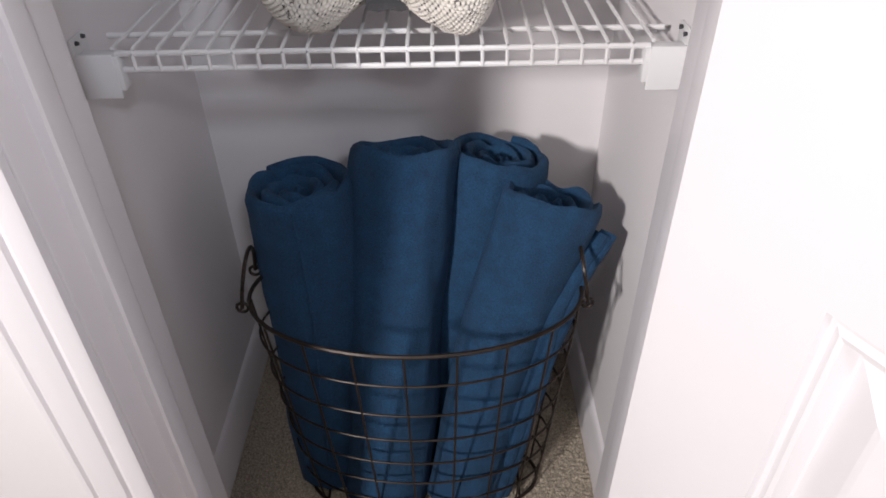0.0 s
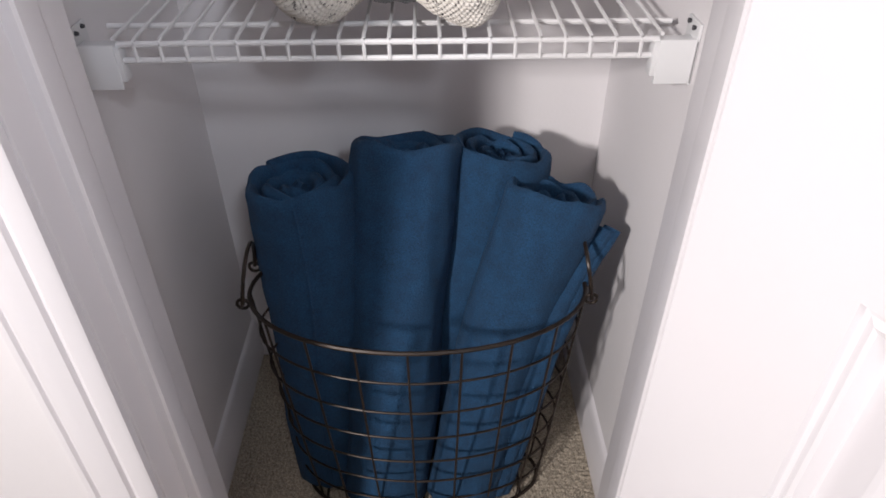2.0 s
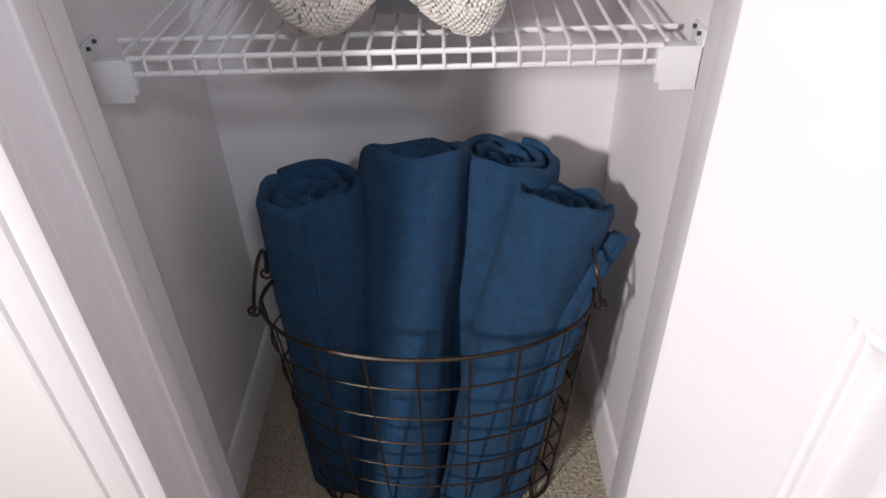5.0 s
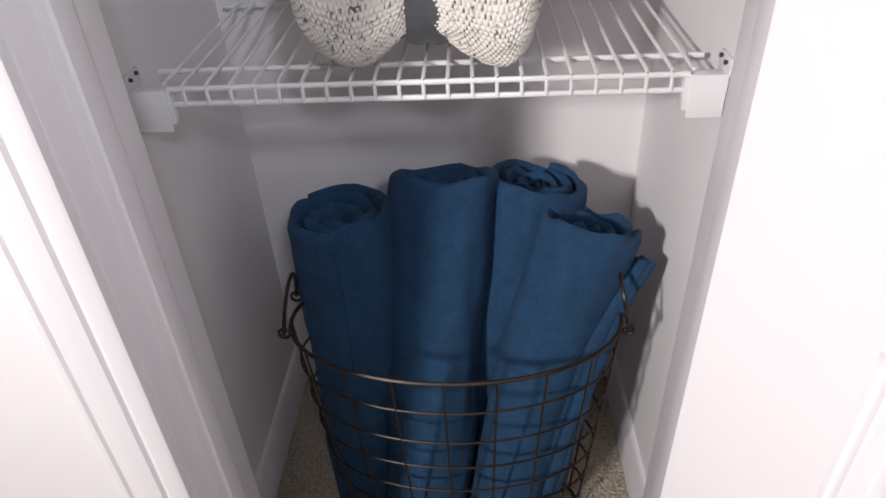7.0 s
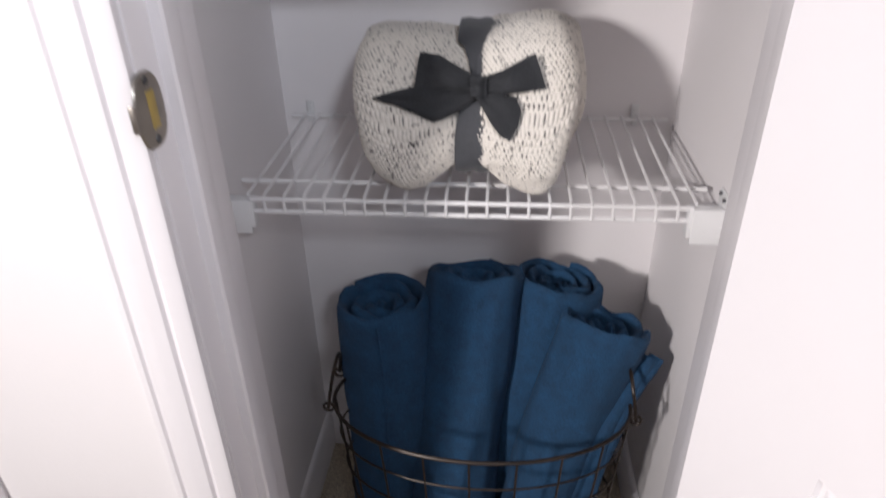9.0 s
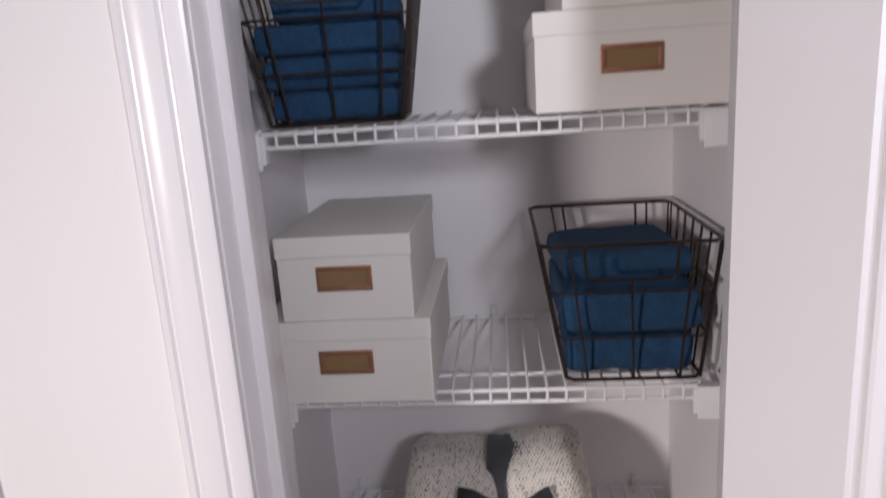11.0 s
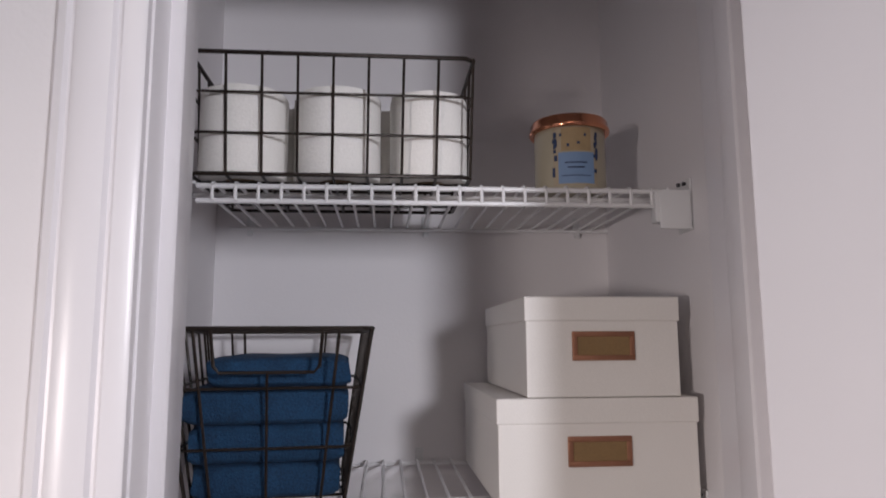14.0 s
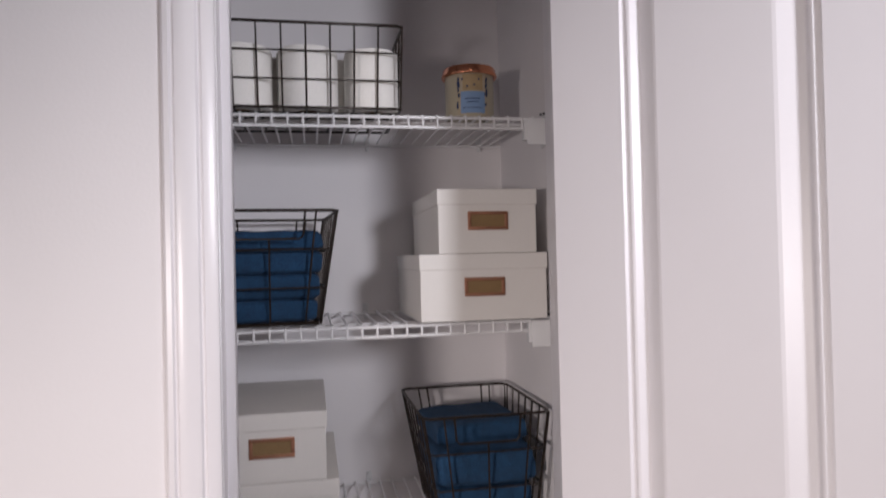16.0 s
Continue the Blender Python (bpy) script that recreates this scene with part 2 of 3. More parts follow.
for s, xa in ((1, JL), (-1, JR)):
    prof = [(xa, -0.257), (xa + s * .009, -0.257), (xa + s * .011, -0.255), (xa + s * .011, -0.232), (xa + s * .008, -0.225), (xa + s * .004, -0.222), (xa, -0.221)]
    fpart("door_stop", extrude_profile(prof, 0.0, HEAD - .012))
fpart("door_stop", boxes((JL + .0005, JR - .0005, -0.257, -0.222, HEAD - .0115, HEAD - .0005), bevel=.002))
CAS = [(0, 0), (0, .008), (.003, .010), (.015, .0115), (.0175, .0090), (.0195, .0090), (.022, .0125), (.032, .0150), (.042, .0150), (.0465, .0135),
       (.048, .0100), (.0505, .0100), (.053, .0125), (.059, .0112), (.063, .006), (.064, 0)]


def casing(x0, s, name="casing"):
    return fpart(name, extrude_profile([(x0 + s * u, YO - v) for u, v in CAS], 0.0, HEAD + .068))


casing(JL - .002, -1)
casing(JR + .006, 1)
bm = extrude_profile([(u, -v) for u, v in CAS], JL - .0055, JR + .0055)
for v in bm.verts:
    v.co = Vector((v.co.z, YO + v.co.y, HEAD + .006 + v.co.x))
fpart("head_casing", bm)

# strike plate on the jamb
strike = thing("strike_plate", (JL + .0005, -.288, .972), "worn satin metal strike plate let into the jamb", "strike plate", kind="structure")
bm = bmesh.new()
out = []
for k in range(36):
    a = 2 * math.pi * k / 36
    u, v = math.copysign(abs(math.cos(a)) ** .55, math.cos(a)), math.copysign(abs(math.sin(a)) ** .7, math.sin(a))
    out.append((u * .021, v * .0285 * (1 - .18 * u * u)))
lo = [bm.verts.new((0, y, z)) for y, z in out]
hi = [bm.verts.new((.0018, y * .96, z * .96)) for y, z in out]
for k in range(36):
    bm.faces.new((lo[k], lo[(k + 1) % 36], hi[(k + 1) % 36], hi[k]))
bm.faces.new(hi)
bm.faces.new(lo)
part("plate", bm, STEEL, strike)
part("latch_hole", boxes((.0014, .0024, -.003, .008, -.014, .014), bevel=.0004), BRASS, strike, "worn brass latch opening")
part("lip", boxes((-.003, .0016, -.0235, -.019, -.010, .010), bevel=.001), STEEL, strike)
for z in (-.022, .022):
    bm = bmesh.new()
    bmesh.ops.create_cone(bm, cap_ends=True, segments=14, radius1=.0035, radius2=.003, depth=.001, matrix=pose(.0022, 0, z, 0, 90, 0))
    part("screw", bm, SCREW, strike)

# neighbouring casing on the hall wall
bm = extrude_profile([(-.478 - u, YO - v) for u, v in CAS], 0.0, HEAD + .068)
solid("trim", bm, TRIM, "white moulded casing of the next doorway", "casing")

# the open door
DW, DH, DT = .452, 2.09, .035
door = thing("door_1", (.198, -.337, .012), "white moulded panel door standing wide open", "door", kind="structure", rz=-62.0)
# local x runs along the leaf from the hinges, local y = 0 is the face seen, +y is towards the other face


def panel_rings(x0, x1, z0, z1, arch, d):
    """The outline of a panel set in by d, anticlockwise from the lower corner; arch: rise of the top's middle."""
    half = (x1 - x0) / 2

    def top(x):
        v = min(1.0, max(0.0, 1 - abs(x - x0 - half) / half))
        rise = arch * (.35 * math.sin(math.pi / 2 * v) + .65 * (.5 - .5 * math.cos(math.pi * v)))
        slope = arch / half * (.35 * math.pi / 2 * math.cos(math.pi / 2 * v) + .65 * math.pi / 2 * math.sin(math.pi * v))
        return z1 + rise - d * math.sqrt(1 + slope * slope)

    n = 28 if arch else 1
    pts = [(x0 + d, z0 + d), (x1 - d, z0 + d)]
    for k in range(n + 1):
        x = x1 - d - (x1 - x0 - 2 * d) * k / n
        pts.append((x, top(x)))
    return pts


PANELS = [(.104, .324, .235, .770, 0.0), (.104, .324, .945, 1.885, .080)]
bm = bmesh.new()


def quad(*pts):
    bm.faces.new([bm.verts.new((x, y, z)) for x, y, z in pts])


def flat(x0, x1, z0, z1):
    quad((x0, 0, z0), (x1, 0, z0), (x1, 0, z1), (x0, 0, z1))


PX0, PX1 = PANELS[0][0], PANELS[0][1]
flat(0, PX0, 0, DH)
flat(PX1, DW, 0, DH)
flat(PX0, PX1, 0, PANELS[0][2])
flat(PX0, PX1, PANELS[0][3], PANELS[1][2])
quad((0, DT, 0), (DW, DT, 0), (DW, DT, DH), (0, DT, DH))
quad((0, 0, 0), (0, DT, 0), (0, DT, DH), (0, 0, DH))
quad((DW, 0, 0), (DW, DT, 0), (DW, DT, DH), (DW, 0, DH))
quad((0, 0, DH), (DW, 0, DH), (DW, DT, DH), (0, DT, DH))
quad((0, 0, 0), (DW, 0, 0), (DW, DT, 0), (0, DT, 0))
for x0, x1, z0, z1, arch in PANELS:
    steps = [(0, 0), (.002, .0035), (.005, .0040), (.009, .0022), (.012, .0030), (.018, .0105), (.020, .0110), (.042, .0025), (.046, .0018)]
    base = panel_rings(x0, x1, z0, z1, arch, 0.0)
    if arch:
        rim_pts = [p for p in base if p[1] >= z1 - 1e-6]
        for p, q in zip(rim_pts, rim_pts[1:]):
            quad((p[0], 0, p[1]), (q[0], 0, q[1]), (q[0], 0, DH), (p[0], 0, DH))
    prev = None
    for d, depth in steps:
        ring = [bm.verts.new((x, depth, z)) for x, z in panel_rings(x0, x1, z0, z1, arch, d)]
        if prev is not None:
            for i in range(len(ring)):
                j = (i + 1) % len(ring)
                bm.faces.new((prev[i], prev[j], ring[j], ring[i]))
        prev = ring
    bm.faces.new(prev)
bmesh.ops.remove_doubles(bm, verts=bm.verts, dist=1e-5)
part("leaf", bm, DOOR, door, "white moulded leaf with an arched upper panel", smooth=False)
for z in (.25, 1.0, 1.78):
    bm = bmesh.new()
    bmesh.ops.create_cone(bm, cap_ends=True, segments=14, radius1=.0055, radius2=.0055, depth=.09, matrix=pose(-.004, DT + .006, z, 0, 0, 0))
    part("hinge", bm, STEEL, door, "satin metal hinge knuckle")

# ---- wire shelves ----
PITCH, DEPTH, LIP = .0254, .303, .0215
RW = .0021


def bent():
    """One deck wire: from the back rail over the front and down the lip."""
    pts = [(0, DEPTH, 0), (0, .12, 0), (0, .006, 0), (0, .0015, -.0012), (0, -.0005, -.005), (0, -.0005, -LIP)]
    return pts


DECK_ME = mesh_of("deck_wire", wire(bent(), RW, 6), VINYL)
ROD_ME = mesh_of("long_rod", wire([(-.300, 0, 0), (.300, 0, 0)], .0031, 8), VINYL)
FRONT_ME = mesh_of("lip_rod", wire([(-.272, 0, 0), (.272, 0, 0)], .0031, 8), VINYL)


def bracket_mesh():
    bm = bmesh.new()
    # front plate, wall flange, cap and rod pocket of a moulded end bracket; wall side at x = 0
    box(bm, 0, .040, -.006, -.001, -.050, -.003, bevel=.0015)
    box(bm, 0, .0035, -.006, .030, -.051, .012, bevel=.001)
    box(bm, .0, .045, -.0045, .016, -.0085, -.0055, bevel=.001)
    box(bm, .034, .0450, -.0045, .012, -.042, -.008, bevel=.0015)
    return bm


BRACKET_ME = mesh_of("end_bracket", bracket_mesh(), PLASTIC)
bm = bmesh.new()
bmesh.ops.create_cone(bm, cap_ends=True, segments=12, radius1=.0027, radius2=.0018, depth=.004, matrix=pose(.0048, 0, 0, 0, 90, 0))
SCREW_ME = mesh_of("screw", bm, SCREW)


def clip_mesh():
    bm = bmesh.new()
    box(bm, -.006, .006, -.004, 0, -.004, .018, bevel=.0012)
    box(bm, -.005, .005, -.012, 0, -.006, -.002, bevel=.001)
    box(bm, -.004, .004, -.0105, -.0035, -.015, -.0055, bevel=.0012)
    bmesh.ops.create_cone(bm, cap_ends=True, segments=12, radius1=.0035, radius2=.003, depth=.003, matrix=pose(0, -.005, .012, 90, 0, 0))
    return bm


CLIP_ME = mesh_of("wall_clip", clip_mesh(), PLASTIC)


def wire_shelf(z, dx, label):
    s = thing("wire_shelf", (dx, 0, z), label, "wire shelf", "wire shelves of the closet")
    for k in range(-10, 11):
        share("deck_wire", DECK_ME, s, (k * PITCH, 0, .0))
    for k in (-11, 11):
        share("deck_wire", mesh_of("deck_wire", wire([(0, DEPTH, 0), (0, .004, 0)], RW, 6), VINYL), s, (k * PITCH + (.004 if k < 0 else -.004), 0, 0))
    share("front_rod", FRONT_ME, s, (0, .002, -.0045))
    share("lip_rod", FRONT_ME, s, (0, .0025, -LIP))
    share("long_rod", ROD_ME, s, (0, .055, -.0045))
    share("back_rod", ROD_ME, s, (0, DEPTH - .002, -.0045))
    left = share("end_bracket", BRACKET_ME, s, (XL - dx + .0005, 0, 0))
    right = share("end_bracket", mesh_of("end_bracket", mirrored(bracket_mesh()), PLASTIC), s, (XR - dx - .0005, 0, 0))
    for b, sx in ((left, 1), (right, -1)):
        for y, zz in ((.004, .006), (.020, .008)):
            share("screw", SCREW_ME, b, (0 if sx > 0 else -.0096, y, zz))
    for x in (-.270, .004, .250):
        share("wall_clip", CLIP_ME, s, (x, YB - .0005, 0))
    return s


def mirrored(bm):
    for v in bm.verts:
        v.co.x = -v.co.x
    bmesh.ops.reverse_faces(bm, faces=bm.faces)
    return bm


S1, S2, S3, S4 = .7565, 1.1005, 1.459, 1.8175
wire_shelf(S1, 0.0, "white vinyl wire shelf under a tied knit blanket")
wire_shelf(S2, 0.0, "white vinyl wire shelf with boxes and a basket")
wire_shelf(S3, 0.0, "white vinyl wire shelf with basket and stacked boxes")
wire_shelf(S4, .010, "white vinyl wire shelf near the closet's top")
REST = .0023

# ---- paper boxes ----


def paper_box(x0, x1, y0, y1, z0, z1, label):
    cx, cy = (x0 + x1) / 2, (y0 + y1) / 2
    b = thing("storage_box", (cx, cy, z0), label, "storage box", "white paperboard boxes")
    w, d, h = (x1 - x0) / 2, (y1 - y0) / 2, z1 - z0
    lid = .0275
    part("body", boxes((-w + .0018, w - .0018, -d + .0018, d - .0018, 0, h - .003), bevel=.0012), PAPERBOX, b, smooth=False)
    part("lid", boxes((-w, w, -d, d, h - lid, h), bevel=.0018, seg=3), PAPERBOX, b, "white lid with a shallow rim", smooth=False)
    lz, lw, lh = h * .505, .0355, .016
    holder = bmesh.new()
    t = .0058
    for dims in ((-lw, lw, lz + lh - t, lz + lh), (-lw, lw, lz - lh, lz - lh + t)):
        box(holder, dims[0], dims[1], -d - .0012, -d + .0019, dims[2], dims[3], bevel=.0008)
    for xa in (-lw, lw - t):
        box(holder, xa, xa + t, -d - .0010, -d + .0019, lz - lh + t * .6, lz + lh - t * .6, bevel=.0008)
    lab = part("label_holder", holder, COPPER, b, "aged copper label holder")
    part("card", boxes((-lw + t * .7, lw - t * .7, -d + .0002, -d + .0022, lz - lh + t * .7, lz + lh - t * .7)), CARD, lab, "ochre blank card", smooth=False)
    return b


paper_box(.070, .296, -.026, .280, S3 + REST, S3 + REST + .1145, "large white lidded paperboard box with copper label holder")
paper_box(.103, .280, -.024, .270, S3 + REST + .1150, S3 + REST + .1150 + .1105, "small white lidded paperboard box resting on a larger one")
paper_box(-.296, -.070, -.040, .270, S2 + REST, S2 + REST + .1145, "large white lidded paperboard box beside the towel basket")
paper_box(-.262, -.088, -.040, .262, S2 + REST + .1150, S2 + REST + .1150 + .1105, "small white lidded paperboard box stacked on the larger")

# ---- folded towels in tapered baskets ----


def folded_towel(name, w, d, h, seed, label, parent=None, at=(0, 0, 0), layers=2, rz=0):
    """A soft folded towel: flattened folds one over the other, each bulging at its front edge."""
    bm = bmesh.new()
    n_u, n_v = 34, 24
    lay = h / layers
    for q in range(layers):
        z0 = q * lay
        rows = []
        for j in range(n_v + 1):
            ph = 2 * math.pi * j / n_v
            row = []
            for i in range(n_u + 1):
                u = i / n_u
                x = (u - .5) * w
                cx, sx = math.cos(ph), math.sin(ph)
                yy = math.copysign(abs(cx) ** .28, cx) * d / 2
                zz = math.copysign(abs(sx) ** .34, sx) * lay / 2
                e = min(u, 1 - u) * n_u
                pinch = 1 - .25 * math.exp(-e * .9)
                nz = noise.noise((x * 22 + seed, yy * 22, q * 3.1 + seed)) * .006 * (1 if sx > 0 else .3)
                ny = noise.noise((x * 17 + seed * 2, zz * 30, q * 5.3)) * .006 + noise.noise((x * 50 + seed * 2, zz * 60, 1.3)) * .003
                row.append(bm.verts.new((x + noise.noise((yy * 18, zz * 30, seed + q)) * .005, yy * (1 - .02 * (1 - pinch)) + ny, z0 + lay * .5 + zz * pinch * 1.08 + nz * (.4 if q == 0 else 1))))
            rows.append(row)
        for j in range(n_v):
            for i in range(n_u):
                bm.faces.new((rows[j][i], rows[j][i + 1], rows[j + 1][i + 1], rows[j + 1][i]))
        for i in (0, n_u):
            try:
                bm.faces.new([rows[j][i] for j in range(n_v)])
            except ValueError:
                pass
    bmesh.ops.remove_doubles(bm, verts=bm.verts, dist=1e-6)
    ob = new(name, mesh_of(name, bm, TERRY))
    ob.matrix_basis = pose(*at, 0, 0, rz)
    return tagged(ob, label, "towel", "folded blue towels")


def tapered_basket(cx, y0, y1, z, w_top, w_bot, h, label, skew=0.0, turn=0.0):
    """y0, y1: front and back of the rim."""
    b = thing("wire_basket", (cx, (y0 + y1) / 2, z), label, "wire basket", "tapered dark wire baskets", rz=turn)
    d_top = (y1 - y0) / 2
    d_bot = d_top - .038
    wt, wb = w_top / 2, w_bot / 2
    R, r = .0027, .0017

    def at(u, v, f):
        """u, v in -1..1 over the plan, f from 0 at the base to 1 at the rim."""
        return (u * (wb + (wt - wb) * f) + skew * (1 - f), v * (d_bot + (d_top - d_bot) * f), .003 + (h - .003) * f)

    def ring(f, rad, name):
        c = .05
        pts = []
        for (u0, v0), (u1, v1) in (((-1, -1), (1, -1)), ((1, -1), (1, 1)), ((1, 1), (-1, 1)), ((-1, 1), (-1, -1))):
            for k in (c, .5, 1 - c):
                pts.append(at(u0 + (u1 - u0) * k, v0 + (v1 - v0) * k, f))
        part(name, wire(pts, rad, 7, True), BRONZE, b)

    ring(1.0, R, "rim")
    ring(.665, r, "hoop")
    ring(.325, r, "hoop")
    ring(0.0, R, "base_hoop")
    for v in (-1, 1):
        # the cut-out for the hand below the rim
        pts = [at(-.52, v, 1.0), at(-.52, v, .79), at(-.47, v, .755), at(.47, v, .755), at(.52, v, .79), at(.52, v, 1.0)]
        part("hand_hold", wire(pts, r * 1.15, 7), BRONZE, b)
        for u in (-.68, 0, .68):
            part("upright", wire([at(u, v, 0), at(u, v, .755 if u == 0 else 1.0)], r, 6), BRONZE, b)
    for u in (-1, 1):
        for v in (-.9, -.6, -.3, 0, .3, .6, .9):
            part("upright", wire([at(u, v, 0), at(u, v, 1.0)], r, 6), BRONZE, b)
        for v in (-1, 1):
            part("corner_wire", wire([at(u * .985, v * .985, 0), at(u * .985, v * .985, 1.0)], r, 6), BRONZE, b)
    for u in (-.68, 0, .68):
        part("base_wire", wire([at(u, -1, 0), at(u, 1, 0)], r, 6), BRONZE, b)
    for v in (-.6, -.2, .2, .6):
        part("base_wire", wire([at(-1, v, 0), at(1, v, 0)], r, 6), BRONZE, b)
    return b


tapered_basket(-.1835, -.032, .248, S3 + REST, .223, .168, .191, "dark bronze wire basket holding folded blue towels", turn=4.0)
tapered_basket(.1815, -.030, .252, S2 + REST, .223, .176, .197, "dark bronze wire basket half filled with blue towels", .010)
zb = S3 + REST + .0060
for q, (hh, sh, back) in enumerate(((.038, 0.0, 0.0), (.044, .001, .002), (.040, -.001, .001), (.034, .007, .018))):
    f = (zb - S3 - REST) / .191
    folded_towel("folded_towel", .156 + .044 * f - (.030 if q == 3 else 0), .184 + .070 * f, hh, 3.7 * q + 1, "blue terry towel folded in a stack in the basket", at=(-.1845 + sh, .110 + back, zb), layers=1, rz=3.6 + .6 * q)
    zb += hh * .985
zb = S2 + REST + .0060
for q, (hh, sh) in enumerate(((.060, 0.0), (.064, -.002))):
    f = (zb - S2 - REST) / .197
    folded_towel("folded_towel", .164 + .040 * f, .184 + .070 * f, hh, 5.1 * q + 9, "blue terry towel folded thickly in the half-full basket", at=(.189 + sh, .112, zb), layers=1, rz=1.2 * q - .6)
    zb += hh * .985
folded_towel("folded_towel", .168, .178, .040, 23.0, "blue terry towel folded smaller on the pile", at=(.186, .134, zb), layers=1, rz=4)

# ---- basket of paper rolls on the top shelf ----
GX0, GX1, GY0, GY1, GH = -.271, .051, -.020, .205, .1425
zt = S4 + REST
roll_basket = thing("grid_basket", ((GX0 + GX1) / 2, (GY0 + GY1) / 2, zt), "dark wire grid basket holding white toilet rolls", "wire basket")
gw, gd = (GX1 - GX0) / 2, (GY1 - GY0) / 2


def gat(u, v, f):
    s = 1 - .03 * (1 - f)
    return (u * gw * s, v * gd * s, .0028 + (GH - .0028) * f)


for f, rad, nm in ((1.0, .0026, "rim"), (.67, .0016, "hoop"), (.335, .0016, "hoop"), (0.0, .0024, "base_hoop")):
    pts = []
    for (u0, v0), (u1, v1) in (((-1, -1), (1, -1)), ((1, -1), (1, 1)), ((1, 1), (-1, 1)), ((-1, 1), (-1, -1))):
        for k in (.03, .5, .97):
            pts.append(gat(u0 + (u1 - u0) * k, v0 + (v1 - v0) * k, f))
    part(nm, wire(pts, rad, 7, True), BRONZE, roll_basket)
for k in range(9):
    u = -1 + 2 * k / 8
    for v in (-1, 1):
        part("upright", wire([gat(u * .995, v, 0), gat(u * .995, v, 1)], .0017, 6), BRONZE, roll_basket)
    if 0 < k < 8:
        part("base_wire", wire([gat(u, -1, 0), gat(u, 1, 0)], .0017, 6), BRONZE, roll_basket)
for k in range(1, 5):
    v = -1 + 2 * k / 5
    for u in (-1, 1):
        part("upright", wire([gat(u, v, 0), gat(u, v, 1)], .0017, 6), BRONZE, roll_basket)
    part("base_wire", wire([gat(-1, v, 0), gat(1, v, 0)], .0017, 6), BRONZE, roll_basket)


def toilet_roll(x, y, r, seed):
    t = thing("toilet_roll", (x, y, zt + .0048), "white toilet paper roll standing in the wire basket", "toilet roll", "toilet rolls in the basket")
    bm = bmesh.new()
    n, h = 44, .104
    prof = [(.021, .0), (r - .004, .0), (r - .001, .0015), (r, .005), (r, .03), (r, .06), (r, .09), (r, h - .004), (r - .0015, h - .001), (r - .005, h), (.021, h), (.021, .0)]
    rings = []
    for q, (rr, z) in enumerate(prof):
        ring = []
        for k in range(n):
            a = 2 * math.pi * k / n
            w = rr * (1 + .012 * noise.noise((math.cos(a) * 1.5 + seed, math.sin(a) * 1.5, z * 14))) if rr > .03 else rr
            ring.append(bm.verts.new((w * math.cos(a), w * math.sin(a), z + (.0015 * noise.noise((math.cos(a) * 2, math.sin(a) * 2, seed)) if z > .05 else 0))))
        rings.append(ring)
    for a, c in zip(rings, rings[1:]):
        for k in range(n):
            bm.faces.new((a[k], a[(k + 1) % n], c[(k + 1) % n], c[k]))
    part("paper", bm, TISSUE, t)
    part("core", lathe(bmesh.new(), [(.0205, .001), (.0205, h - .001), (.0190, h - .001), (.0190, .001), (.0205, .001)], 24), CORE, t, "brown cardboard core")
    # the loose end of the sheet
    bm = bmesh.new()
    a0 = .6 + seed * .7
    strip = []
    for k in range(7):
        a = a0 + k * .09
        strip.append([bm.verts.new(((r + .0009 + .0012 * (k / 6) ** 2) * math.cos(a), (r + .0009 + .0012 * (k / 6) ** 2) * math.sin(a), z)) for z in (.001, h - .001)])
    for a, c in zip(strip, strip[1:]):
        bm.faces.new((a[0], c[0], c[1], a[1]))
    bmesh.ops.solidify(bm, geom=bm.faces[:], thickness=.0006)
    part("loose_end", bm, TISSUE, t)


for x, y, r, s in ((-.218, .035, .0510, 1.3), (-.107, .034, .0505, 2.9), (.0015, .037, .0470, 4.1), (-.160, .117, .0500, 5.7), (-.053, .117, .0500, 7.2)):
    toilet_roll(x, y, r, s)

# ---- candle ----
candle = thing("candle", (.186, .070, S4 + REST), "jar candle with copper lid and blue floral label", "candle")
CR = .0450
part("jar", lathe(bmesh.new(), [(.0, .0), (CR - .004, .0), (CR - .001, .002), (CR, .006), (CR, .079), (CR - .001, .083), (CR - .003, .084), (.0, .084)], 48), WAX, candle, "glossy cream jar")
part("lid", lathe(bmesh.new(), [(.0, .0845), (CR + .0008, .0845), (CR + .0008, .0800), (CR + .0052, .0796), (CR + .0064, .0815), (CR + .0060, .0850), (CR + .0045, .0870), (CR + .0040, .0930), (CR + .0020, .0960), (CR - .003, .0970), (.0, .0972)], 56),
     LIDCOPPER, candle, "shiny rose copper lid")


def curved_patch(a0, a1, z0, z1, r, n=12):
    bm = bmesh.new()
    rows = []
    for k in range(n + 1):
        a = radians(a0 + (a1 - a0) * k / n)
        rows.append([bm.verts.new((rr * math.cos(a), rr * math.sin(a), z)) for rr, z in ((r - .0006, z0), (r, z0), (r, z1), (r - .0006, z1))])
    for p, q in zip(rows, rows[1:]):
        for i in range(4):
            bm.faces.new((p[i], p[(i + 1) % 4], q[(i + 1) % 4], q[i]))
    bm.faces.new(rows[0])
    bm.faces.new(rows[-1])
    return bm


LA = -96.0
lab = part("label", curved_patch(LA - 36, LA + 36, .006, .079, CR + .0008), LABELCREAM, candle, "cream floral paper label")
part("blue_panel", curved_patch(LA - 27, LA + 29, .008, .047, CR + .0014), LABELBLUE, lab, "pale blue panel with tiny lines")
for z, w in ((.033, 17), (.027, 13), (.017, 22)):
    part("printed_line", curved_patch(LA - w, LA + w, z, z + (.0016 if w != 22 else .0009), CR + .0018, 6), INK, lab)
